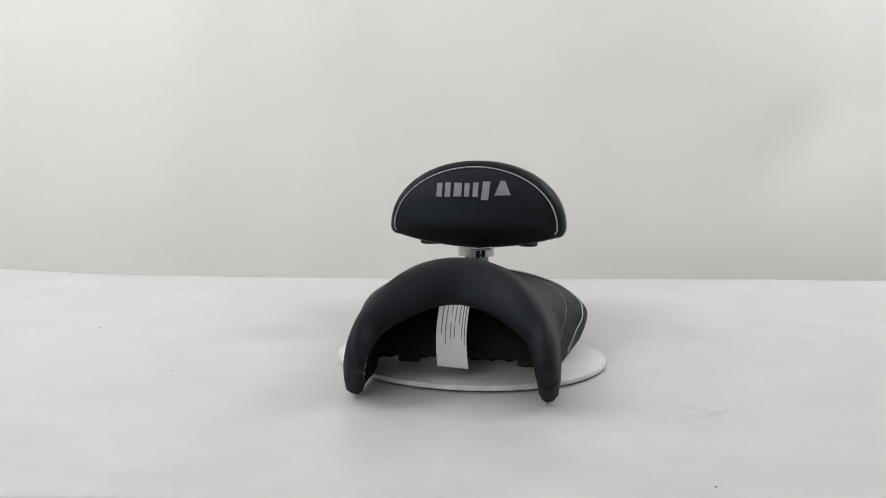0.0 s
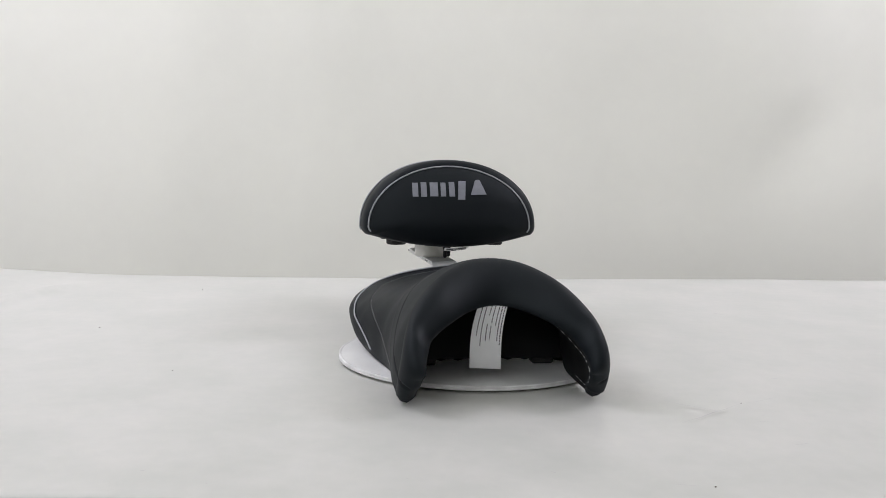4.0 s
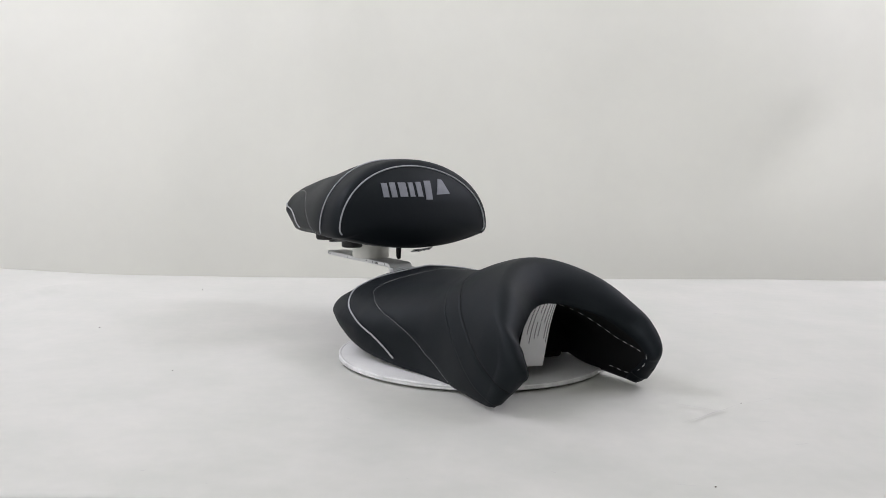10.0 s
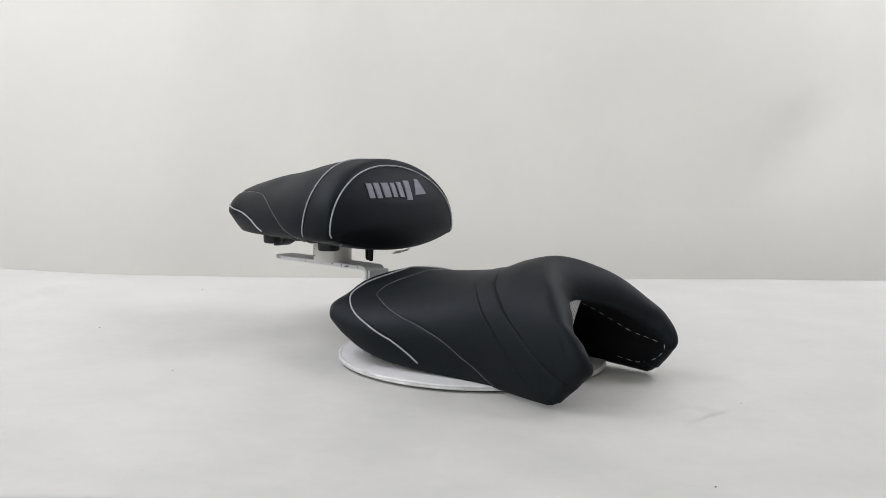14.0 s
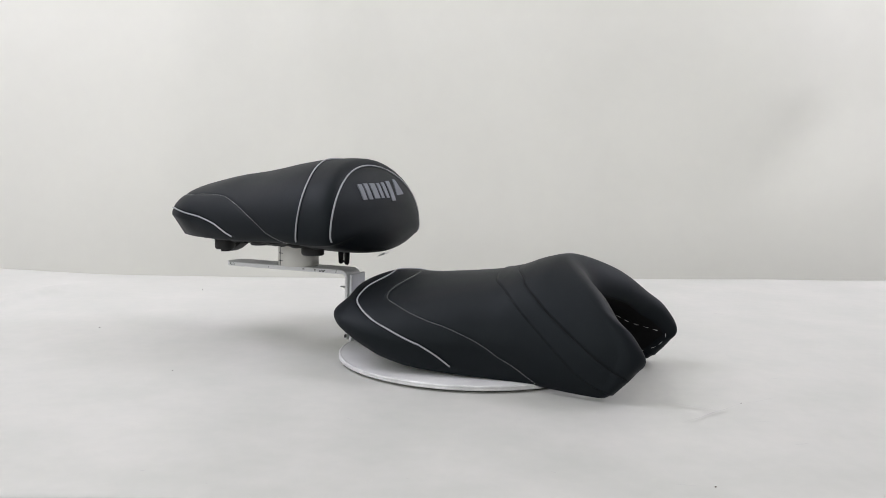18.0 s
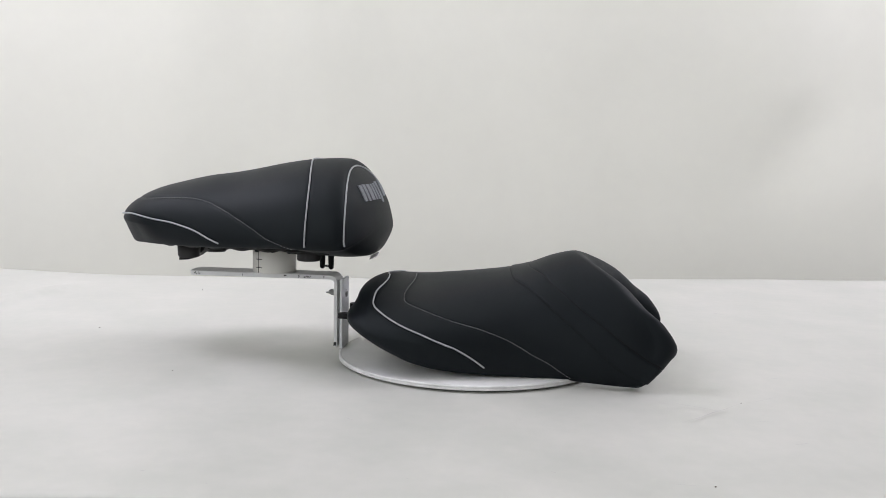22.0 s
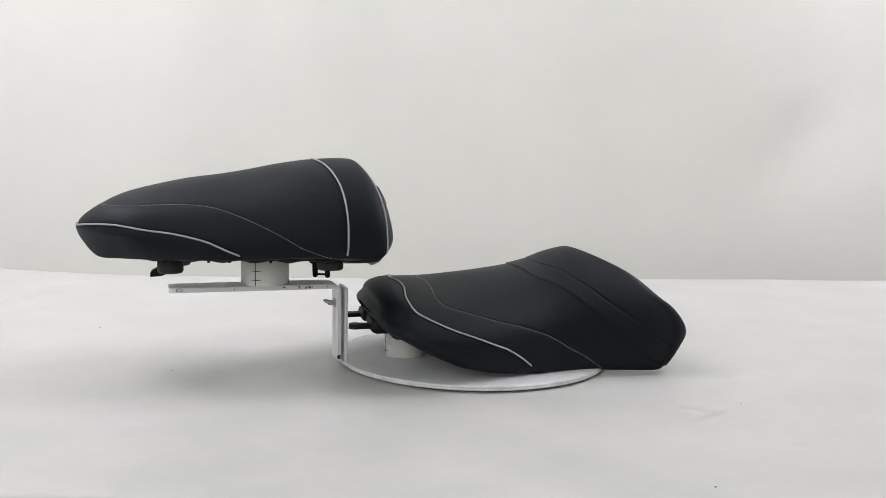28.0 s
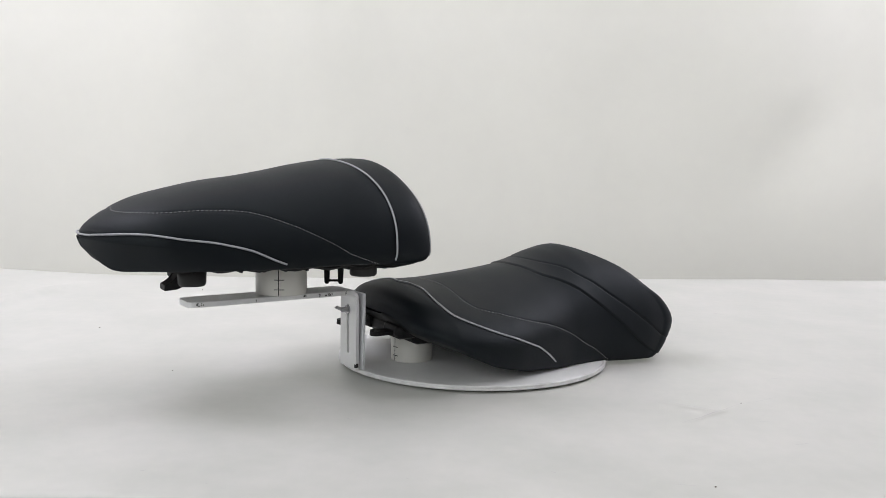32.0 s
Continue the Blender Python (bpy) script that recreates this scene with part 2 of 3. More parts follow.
def pill_outer(v, q):
    """v: 0 at the front piping, 0.12 where the corner ends, 1 at the tail."""
    if v >= .12:
        s = P_ROLL + (.552 - P_ROLL) * (v - .12) / .88
        return (s, *pill_sec(s, q))
    g = (1 - v / .12) * R80
    w, z = pill_sec(P_ROLL, q)
    w1, z1 = section(q, .2765, .137, .176, .1215, .1635, 2.0)
    c = ((1 - math.cos(g)) / .8264) ** 1.35
    se = .161 + .019 * max(0., (z - .17) / .118) ** 3
    return P_ROLL - (P_ROLL - se) * math.sin(g) / math.sin(R80), w + (w1 - .003 - w) * c, z + (z1 - z) * c


R80 = radians(80)


def rider_skin(s, q):
    """A point of the rider seat's cover; ahead of the front edge it lies on the roll."""
    sf = rider_front(q)
    if s >= sf:
        w, z = rider_sec(s, q)
        return Vector((w, s, z))
    p = rider_roll(min(1.0, (sf - s) / 0.07), q)
    return Vector((p[1], p[0], p[2]))


def pill_skin(s, q):
    if s >= P_ROLL:
        w, z = pill_sec(s, q)
        return Vector((w, s, z))
    se = pill_outer(0.0, q)[0]
    x = min(1.0, (P_ROLL - s) / (P_ROLL - se))
    g = math.asin(min(1.0, x * math.sin(R80)))
    p = pill_outer(0.12 * (1 - g / R80), q)
    return Vector((p[1], p[0], p[2]))


def normal_on(skin, s, q):
    e = 0.002
    a = skin(s + e, q) - skin(s - e, q)
    b = skin(s, q + 0.01) - skin(s, q - 0.01)
    n = b.cross(a)
    n = n.normalized() if n.length > 1e-12 else Vector((0, 0, 1))
    mid = Vector((0, s, 0.06 if skin is rider_skin else 0.2))
    return n if n.dot(skin(s, q) - mid) >= 0 else -n


def run_on(skin, ctrl, lift, steps=14):
    """Points along a seam given by (s, q) control points, lifted off the cover."""
    out = []
    for p in catmull(ctrl, steps):
        out.append(skin(p[0], p[1]) + normal_on(skin, p[0], p[1]) * lift)
    return out


def groove(verts, normals, seams, depth, width):
    """Press seams into a sheet of vertices."""
    for pts in seams:
        pts = np.array([tuple(p) for p in pts])
        for k in range(0, len(verts), 4000):
            v = verts[k:k + 4000]
            d = np.sqrt(((v[:, None, :] - pts[None, :, :]) ** 2).sum(2)).min(1)
            verts[k:k + 4000] = v - normals[k:k + 4000] * (depth * np.exp(-(d / width) ** 2))[:, None]


def sheet_normals(g):
    du = np.gradient(g, axis=0)
    dv = np.gradient(g, axis=1)
    n = np.cross(dv, du)
    return n / np.maximum(np.linalg.norm(n, axis=2, keepdims=True), 1e-9)


def stitches(points, length, gap, radius):
    """Separate short threads along a run."""
    pts = resample(points, 0.0007)
    one, pitch = max(2, round(length / 0.0007)), round((length + gap) / 0.0007)
    verts, faces = [], []
    for i in range(0, len(pts) - one, pitch):
        v, f = tube(pts[i:i + one + 1:max(1, one // 3)], radius, 5)
        faces += [tuple(len(verts) + k for k in q) for q in f]
        verts += v
    return verts, faces


# ---- setting: table, backdrop, room ----


FAR_EDGE = [(-1.574, 0.845), (-1.180, 0.803), (-0.885, 0.776), (-0.689, 0.787), (-0.472, 0.797), (-0.305, 0.810), (0.089, 0.869), (0.531, 0.935), (1.102, 1.025), (1.574, 1.091)]
NEAR_EDGE = [(-1.574, -0.680), (-0.47, -0.590), (-0.406, -0.577), (-0.275, -0.570), (-0.197, -0.586), (1.574, -0.591)]


def table():
    """A white sheet over a table; the far edge runs a little askew and curls at one end."""
    nx, ny = 220, 130
    verts = []
    for j in range(ny):
        for i in range(nx):
            x = -1.6 + 3.2 * i / (nx - 1)
            y0, y1 = prof(x, NEAR_EDGE), prof(x, FAR_EDGE)
            y = y0 + (y1 - y0) * j / (ny - 1)
            z = 0.0045 * noise.noise((x * 2.3, y * 2.9, 3)) * min(1, max(0, (math.hypot(x, y) - 0.3) * 3))
            curl = max(0.0, -x - 0.55) * max(0.0, (y - 0.45))
            z += 0.012 * curl
            if j == 0:
                z -= 0.002
            # a soft fold near the far corner of the sheet
            across = (x + 0.925) * 0.970 - (y - 0.40) * 0.243
            fade = min(1, max(0, (y - 0.16) / 0.12)) * min(1, max(0, (0.66 - y) / 0.14))
            crease = 0.008 * fade * (math.exp(-((across + 0.02) / 0.020) ** 2) - 0.45 * math.exp(-((across - 0.03) / 0.035) ** 2))
            verts.append((x, y, min(z, 0.0015 + 0.012 * curl) - 0.0005 + crease))
    n = len(verts)
    faces = grid_faces(ny, nx)
    verts += [(v[0], v[1], v[2] - 0.025) for v in verts]
    faces += [tuple(n + k for k in f)[::-1] for f in grid_faces(ny, nx)]
    ring = [i for i in range(nx)] + [j * nx + nx - 1 for j in range(1, ny)] + [(ny - 1) * nx + i for i in range(nx - 2, -1, -1)] + [j * nx for j in range(ny - 2, 0, -1)]
    for a, b in zip(ring, ring[1:] + ring[:1]):
        faces.append((a, n + a, n + b, b))
    ob = new("table_top", mesh("table_top", verts, faces, TABLE))
    tagged(ob, "white sheet-covered table top with faint scuffs", "table top", kind="structure")
    bm = bmesh.new()
    add_box(bm, -1.5, 1.5, -0.5, 0.75, -0.75, -0.028)
    me = bpy.data.meshes.new("table_base")
    bm.to_mesh(me)
    bm.free()
    me.materials.append(ROOM)
    tagged(new("table_base", me), "plain white closed table base under the top", "table base", kind="structure")


FOLD = [(-.7, .72), (0, .75), (.2, .80), (.38, .91), (.52, .99), (.8, 1.02), (2.1, 1.04)]


def backdrop():
    """A hanging white cloth with soft upright folds."""
    nx, nz = 220, 90
    verts = []
    for j in range(nz):
        z = -0.7 + 2.75 * j / (nz - 1)
        for i in range(nx):
            x = -2.1 + 4.2 * i / (nx - 1)
            # the cloth sweeps a little forward towards its foot
            y = 1.32 - 0.15 * max(0.0, 0.55 - max(z, -0.1)) ** 2
            # one long fold that leans inward as it comes down, and broad shallow waves
            f = x - prof(z, FOLD)
            y += 0.021 * math.tanh(f / 0.085) * math.exp(-(f / 0.4) ** 2) * min(1, max(0.15, (z - 0.15) / 0.35))
            f = x + 0.36 + 0.05 * z
            y -= 0.034 * math.exp(-(f / 0.09) ** 2) * min(1, max(0, z * 1.2))
            f = x + 0.95 - 0.10 * z
            y -= 0.042 * math.exp(-(f / 0.16) ** 2)
            y += 0.012 * math.sin(x * 4.1 + 0.7 * z) + 0.012 * noise.noise((x * 1.7, z * 0.8, 1))
            verts.append((x, y, z))
    ob = new("backdrop", mesh("backdrop", verts, grid_faces(nz, nx), CLOTH))
    mod = ob.modifiers.new("thick", "SOLIDIFY")
    mod.thickness = 0.002
    tagged(ob, "white cloth backdrop hanging in soft folds", "backdrop", kind="structure")


# unseen room, added to close the set and bounce the lamps' light
def room():
    def slab(name, x0, x1, y0, y1, z0, z1, mat, label, cat):
        bm = bmesh.new()
        add_box(bm, x0, x1, y0, y1, z0, z1)
        me = bpy.data.meshes.new(name)
        bm.to_mesh(me)
        bm.free()
        me.materials.append(mat)
        tagged(new(name, me), label, cat, kind="structure")
    slab("floor", -2.6, 2.6, -3.0, 2.0, -0.85, -0.75, DARK_FLOOR, "dark grey room floor below the table", "floor")
    slab("ceiling", -2.6, 2.6, -3.0, 2.0, 2.2, 2.3, ROOM, "plain white room ceiling", "ceiling")
    slab("wall_north", -2.6, 2.6, 1.9, 2.0, -0.75, 2.2, ROOM, "plain white wall behind the backdrop", "wall")
    slab("wall_south", -2.6, 2.6, -3.0, -2.9, -0.75, 2.2, ROOM, "plain white wall", "wall")
    slab("wall_west", -2.6, -2.5, -2.9, 1.9, -0.75, 2.2, ROOM, "plain white wall", "wall")
    slab("wall_east", 2.5, 2.6, -2.9, 1.9, -0.75, 2.2, ROOM, "plain white wall", "wall")


table()
backdrop()
room()

# ---- the things that turn ----
PHI_R, W_R = 4.3, -0.0068
PHI_P, W_P = 3.4, -0.0055


def seat_pose(phi, shift):
    m = pose(0, 0, ZD, 0, 0, -phi)
    return m @ pose(shift, 0, 0)


def thing(name, m, label, category, group=""):
    ob = new(name)
    ob.empty_display_size = 0.05
    ob.matrix_world = m
    return tagged(ob, label, category, group)


# turntable
turntable = thing("turntable", pose(0, 0, 0), "round white turntable with a scuffed rim on the table", "turntable")
bm = bmesh.new()
add_lathe(bm, [(0.0, 0.003), (0.17, 0.003), (0.1975, 0.0046), (0.1975, 0.0088), (0.0, 0.0088)], seg=160)
bmesh.ops.remove_doubles(bm, verts=bm.verts, dist=1e-6)
bm_part("disc", bm, WHITE_PAINT, turntable, "white painted disc", smooth=False)
bm = bmesh.new()
add_lathe(bm, [(0.1965, 0.0032), (0.1995, 0.0026), (0.2003, 0.0032), (0.2003, 0.0054), (0.1999, 0.0057), (0.2003, 0.0060), (0.2003, 0.0080), (0.1997, 0.0088), (0.1980, 0.0092), (0.1965, 0.0088)], seg=160)
bm_part("rim", bm, BARE_EDGE, turntable, "scuffed light grey rim band", smooth=True)
bm = bmesh.new()
add_lathe(bm, [(0.0, 0.0), (0.11, 0.0), (0.11, 0.003), (0.0, 0.003)], seg=64)
bmesh.ops.remove_doubles(bm, verts=bm.verts, dist=1e-6)
bm_part("base", bm, WHITE_PAINT, turntable, "low white base")

# ---- rider seat ----
rider = thing("rider_seat", seat_pose(PHI_R, W_R), "black vinyl motorcycle rider seat with silver piping on the turntable", "motorcycle seat", "pair of seats")

RIDER_PIPE = [(.130, 0), (.1225, .09), (.119, .185), (.123, .30), (.122, .37), (.118, .44), (.107, .49), (.075, .577), (.037, .652), (-.001, .745), (-.024, .81), (-.040, .875)]
RIDER_STITCH = [(.087, 0), (.0815, .09), (.080, .17), (.082, .27), (.081, .335), (.073, .393), (.049, .443), (-.001, .542), (-.029, .592), (-.062, .668), (-.078, .712), (-.101, .773), (-.126, .826), (-.151, .914), (-.155, .97)]
RIDER_CREASE_A = [(-.056, 0), (-.060, .11), (-.069, .237), (-.089, .34), (-.108, .44), (-.130, .54), (-.157, .63), (-.190, .725), (-.222, .825), (-.245, .88), (-.258, .94)]
RIDER_CREASE_B = [(-.084, 0), (-.090, .13), (-.113, .29), (-.122, .355), (-.155, .49), (-.192, .59), (-.231, .69), (-.257, .75), (-.278, .80)]


def rider_cover():
    nq = 341
    qs = [-1 + 2 * k / (nq - 1) for k in range(nq)]
    rows = []
    for k in range(300):
        x = 1 - k / 299
        v = 1 - (1 - x) ** 1.35 if x > 0.5 else x * (1 - 0.5 ** 1.35) / 0.5
        rows.append([rider_outer(v, q) for q in qs])
    for k in range(1, 33):
        rows.append([rider_roll(k / 32, q) for q in qs])
    g = np.array(rows)[:, :, [1, 0, 2]]
    n = sheet_normals(g)
    if n[100, nq // 2, 2] < 0:
        n = -n
    v, nn = g.reshape(-1, 3).copy(), n.reshape(-1, 3)
    # the front pad stands a little proud along the rear crease
    seam = catmull(both_sides(RIDER_CREASE_A), 30)
    sq = np.array([(p[1], p[0]) for p in seam])
    qq = np.tile(np.array(qs), len(rows))
    ahead = np.interp(qq, sq[:, 0], sq[:, 1]) - v[:, 1]
    ahead[np.abs(qq) > 0.93] = -1
    lift = np.clip(ahead / 0.0022, 0, 1)
    lift = lift * lift * (3 - 2 * lift) * np.exp(-np.maximum(ahead, 0) / 0.016)
    v += nn * (0.0018 * lift)[:, None]
    groove(v, nn, [run_on(rider_skin, both_sides(RIDER_CREASE_A), 0, 40)], 0.0009, 0.0011)
    groove(v, nn, [run_on(rider_skin, both_sides(RIDER_CREASE_B), 0, 40)], 0.0017, 0.0013)
    groove(v, nn, [run_on(rider_skin, both_sides(c), 0, 30) for c in (RIDER_PIPE, RIDER_STITCH)], 0.0009, 0.0022)
    faces = grid_faces(len(rows), nq)
    tail = v[:nq].mean(0) + np.array((0, 0.002, 0))
    v = np.vstack((v, tail))
    faces += [(j + 1, j, len(v) - 1) for j in range(nq - 1)] + [(0, nq - 1, len(v) - 1)]
    part("cover", mesh("cover", v, faces, VINYL), rider, "matt black vinyl cover with two pressed creases")
    # the hems that close both arms from below
    for end in (-1, 1):
        def spread(pts, n=46):
            pts = np.array(pts)
            d = np.concatenate(([0], np.cumsum(np.linalg.norm(np.diff(pts, axis=0), axis=1))))
            return np.stack([np.interp(np.linspace(0, d[-1], n), d, pts[:, k]) for k in range(3)], 1)
        sf = rider_front(end)
        out = [(sf + (-.07 - sf) * (1 - k / 20), *rider_sec(sf + (-.07 - sf) * (1 - k / 20), end)) for k in range(21)]
        out += [rider_roll(k / 24, end) for k in range(1, 11)]
        inn = [rider_lining(1 - k / 20, end) for k in range(21)] + [rider_roll(1 - k / 24, end) for k in range(1, 15)]
        a, b = spread(out), spread(inn)
        hv = []
        for p, r in zip(a, b):
            for k in range(6):
                m = p + (r - p) * k / 5
                hv.append((m[1], m[0], m[2] - 0.0014 * math.sin(math.pi * k / 5)))
        part("hem", mesh("hem", hv, grid_faces(len(a), 6), VINYL), rider, "folded black vinyl hem under an arm")
    # the lining inside the front arch
    nl = 121
    ql = [-1 + 2 * k / (nl - 1) for k in range(nl)]
    lv = []
    for k in range(30):
        for q in ql:
            s, w, z = rider_lining(k / 29, q)
            lv.append((w, s, z))
    part("lining", mesh("lining", lv, grid_faces(30, nl), LINING), rider, "dull black lining inside the front arch")


rider_cover()


PAN = [(-.075, .010), (0, .014), (.06, .026), (.1, .034), (.15, .056), (.1705, .076)]


def pan_height(s):
    return prof(s, PAN)


def rider_pan():
    """Base pan: a bulkhead that closes the arch, and a floor between the lower edges."""
    nq, ns = 61, 60
    verts, faces = [], []
    qs = [-1 + 2 * k / (nq - 1) for k in range(nq)]
    for k in range(12):
        t = k / 11
        for q in qs:
            w, z = rider_inner(-.07, q)
            zz = pan_height(-.07)
            verts.append((w, -.07 - 0.02 * math.sin(t * math.pi / 2), z + (zz - z) * t if z > zz else z + (zz - z) * t))
    faces += grid_faces(12, nq)
    first = len(verts)
    for k in range(ns):
        s = -.09 + .2605 * k / (ns - 1)
        wb, zb, hz = prof(s, R_WB) - .004, prof(s, R_ZB), pan_height(s)
        for q in qs:
            w = wb * q
            z = hz + (zb + .003 - hz) * min(1, abs(q) ** 6)
            z += 0.002 * math.sin(w * 260) * (1 - abs(q) ** 4) * min(1, max(0, (.06 - s) / .05))
            verts.append((w, s, z))
    faces += grid_faces(ns, nq, first)
    part("base_pan", mesh("base_pan", verts, faces, PLASTIC), rider, "moulded black plastic base pan")
    for x0, x1, y0, y1 in ((-0.092, -0.060, -.088, -.062), (0.078, 0.110, -.088, -.062)):
        bm = bmesh.new()
        add_box(bm, x0, x1, y0, y1, 0.0005, 0.018, 0.004)
        bm_part("rubber_foot", bm, RUBBER, rider, "small black rubber foot")
    for x0, x1, z0, y1 in ((-.056, -.036, .0515, .195), (.036, .056, .0515, .204)):
        bm = bmesh.new()
        add_box(bm, x0, x1, .14, y1 - .009, z0, z0 + .0062, 0.0018)
        bmesh.ops.create_cone(bm, cap_ends=True, segments=24, radius1=.0096, radius2=.0090, depth=.0068, matrix=pose((x0 + x1) / 2, y1 - .0096, z0 + .0034))
        bm_part("mounting_tongue", bm, PLASTIC, rider, "black mounting tongue at the tail")
    bm = bmesh.new()
    add_box(bm, -.07, -.02, .13, .166, .046, .066, 0.008)
    add_box(bm, .02, .07, .13, .166, .046, .066, 0.008)
    add_box(bm, -.03, .03, .135, .160, .043, .064, 0.007)
    add_box(bm, -.060, .060, .085, .135, .034, .056, 0.009)
    bm_part("latch_block", bm, PLASTIC, rider, "black latch block under the tail")


rider_pan()


def cords(parent, skin, ctrl, radius, name, label, lift=0.0008):
    v, f = tube(run_on(skin, ctrl, lift), radius, 8)
    return part(name, mesh(name, v, f, PIPING), parent, label)


cords(rider, rider_skin, both_sides(RIDER_PIPE), 0.0012, "piping", "silver-grey piping cord round the tail")
# thin black cords sunk into both creases to make their lines darker
for c, sunk in ((RIDER_CREASE_A, -0.0008), (RIDER_CREASE_B, -0.0013)):
    v, f = tube(run_on(rider_skin, both_sides(c), sunk, 24), 0.0007, 6)
    part("crease_line", mesh("crease_line", v, f, LINING), rider, "sunken black cord that darkens a pressed crease")
v, f = stitches(run_on(rider_skin, both_sides(RIDER_STITCH), 0.0002), 0.0030, 0.0016, 0.00034)
tagged(part("stitching", mesh("stitching", v, f, THREAD), rider, "fine light grey stitched seam"), kind="stuff")


def lining_stitches():
    """Long hand stitches that hold the cover to the lining inside both arms of the arch."""
    for side in (-1, 1):
        upper = catmull([(-.140, .20), (-.158, .27), (-.176, .42), (-.198, .53), (-.217, .595), (-.250, .632), (-.272, .655)], 20)
        lower = catmull([(-.270, .65), (-.268, .72), (-.261, .775), (-.246, .825), (-.223, .872), (-.204, .866), (-.184, .862)], 20)
        runs = []
        for run in (upper, lower):
            pts = []
            for s, q in run:
                w, z = rider_inner(s, side * q)
                pts.append(Vector((w - side * 0.0012, s, z - 0.0006)))
            runs.append(stitches(pts, 0.010, 0.0050, 0.00042))
        (v, f), (v2, f2) = runs
        f = f + [tuple(len(v) + k for k in face) for face in f2]
        v = v + v2
        part("hand_stitching", mesh("hand_stitching", v, f, WHITE_THREAD), rider, "long white hand stitching")


lining_stitches()


def hang_label():
    """A paper label that hangs from the arch; its print is drawn as bars."""
    top = [(-.0205, -.1905, .1105), (.0180, -.1895, .1095)]
    low = [(-.0265, -.161, .0150), (.0155, -.1625, .0130)]

    def at(u, v, lift=0.0):
        a, b = Vector(top[0]).lerp(Vector(top[1]), u), Vector(low[0]).lerp(Vector(low[1]), u)
        p = a.lerp(b, v)
        p.y += 0.006 * math.sin(v * math.pi) * (1 - v) - 0.004 * math.sin(v * math.pi) * u - lift
        p.x -= 0.004 * math.sin(v * math.pi)
        return p
    nu, nv = 9, 25
    verts = [at(i / (nu - 1), j / (nv - 1)) for j in range(nv) for i in range(nu)]
    n = len(verts)
    verts += [p + Vector((0, 0.0004, 0)) for p in verts]
    faces = grid_faces(nv, nu) + [tuple(n + k for k in f)[::-1] for f in grid_faces(nv, nu)]
    ob = part("paper_label", mesh("paper_label", verts, faces, PAPER), rider, "white paper label with lines of small dark print")
    lines = [(.93, .03, .64), (.84, .03, .58), (.74, .03, .36), (.60, .05, .32), (.60, .37, .56), (.47, .05, .22), (.47, .34, .58), (.31, .05, .66), (.17, .05, .52)]
    for u, v0, v1 in lines:
        bv, bf = [], []
        x = v0
        while x < v1:
            ln = min(random.uniform(.012, .05), v1 - x)
            k = len(bv)
            for a in range(4):
                vv = x + ln * a / 3
                bv.extend((at(u - .017, vv, .0004), at(u + .017, vv, .0004)))
            for a in range(3):
                bf.append((k + 2 * a, k + 2 * a + 1, k + 2 * a + 3, k + 2 * a + 2))
            x += ln + .008
        part("printed_line", mesh("printed_line", bv, bf, PRINT), ob, "line of dark printed bars")


hang_label()

# ---- passenger seat ----
pillion = thing("passenger_seat", seat_pose(PHI_P, W_P), "black vinyl motorcycle passenger seat raised on a bracket", "motorcycle seat", "pair of seats")

PILL_PIPE_SIDE = [(.551, .0), (.550, .35), (.542, .59), (.528, .60), (.499, .617), (.457, .668), (.418, .688), (.38, .725), (.357, .80), (.345, .848)]
PILL_STITCH = [(.515, 0), (.518, .12), (.512, .25), (.498, .345), (.475, .405), (.431, .43), (.380, .463), (.341, .55), (.315, .622), (.282, .712), (.272, .742), (.258, .80), (.243, .875), (.233, .94)]
PILL_PIPE_BAND = [(.2435, 0), (.239, .1), (.2308, .2), (.2235, .3), (.2175, .4), (.214, .5), (.2122, .6), (.2123, .695), (.2128, .78), (.2135, .85)]


def pillion_loop(v):
    """A closed section: over the top, and back along the belly."""
    nq, nb = 201, 40
    top = [pill_outer(v, -1 + 2 * k / (nq - 1)) for k in range(nq)]
    s, wb, zb = top[-1]
    fade = max(0.0, min(1.0, (.27 - s) / .06))
    out = [(w, s_, z) for s_, w, z in top]
    for k in range(1, nb):
        x = 1 - 2 * k / nb
        out.append((wb * x, s - 0.008 * fade * (1 - x * x), zb - (.0193 * fade) * (1 - x * x) + 0.004 * (1 - fade) * (1 - abs(x) ** 4)))
    return out


def pillion_cover():
    rows = []
    for k in range(200):
        x = k / 199
        rows.append(pillion_loop(x if x < .5 else 1 - (1 - x) ** 1.3 * (0.5 / 0.5 ** 1.3)))
    g = np.array(rows)
    cols = g.shape[1]
    n = sheet_normals(g)
    if n[100, 100, 2] < 0:
        n = -n
    v, nn = g.reshape(-1, 3).copy(), n.reshape(-1, 3)
    groove(v, nn, [run_on(pill_skin, both_sides(c), 0, 30) for c in (PILL_PIPE_SIDE[1:], PILL_STITCH, PILL_PIPE_BAND)], 0.0010, 0.0026)
    part("cover", mesh("cover", v, grid_faces(len(rows), cols, 0, True), VINYL), pillion, "matt black vinyl cover")


pillion_cover()


def face_at(w, z, lift=0.0):
    """The front panel's surface over (w, z)."""
    return Vector((w, prof(z, P_FACE) + .023 * (w / .14) ** 2 - lift, z))


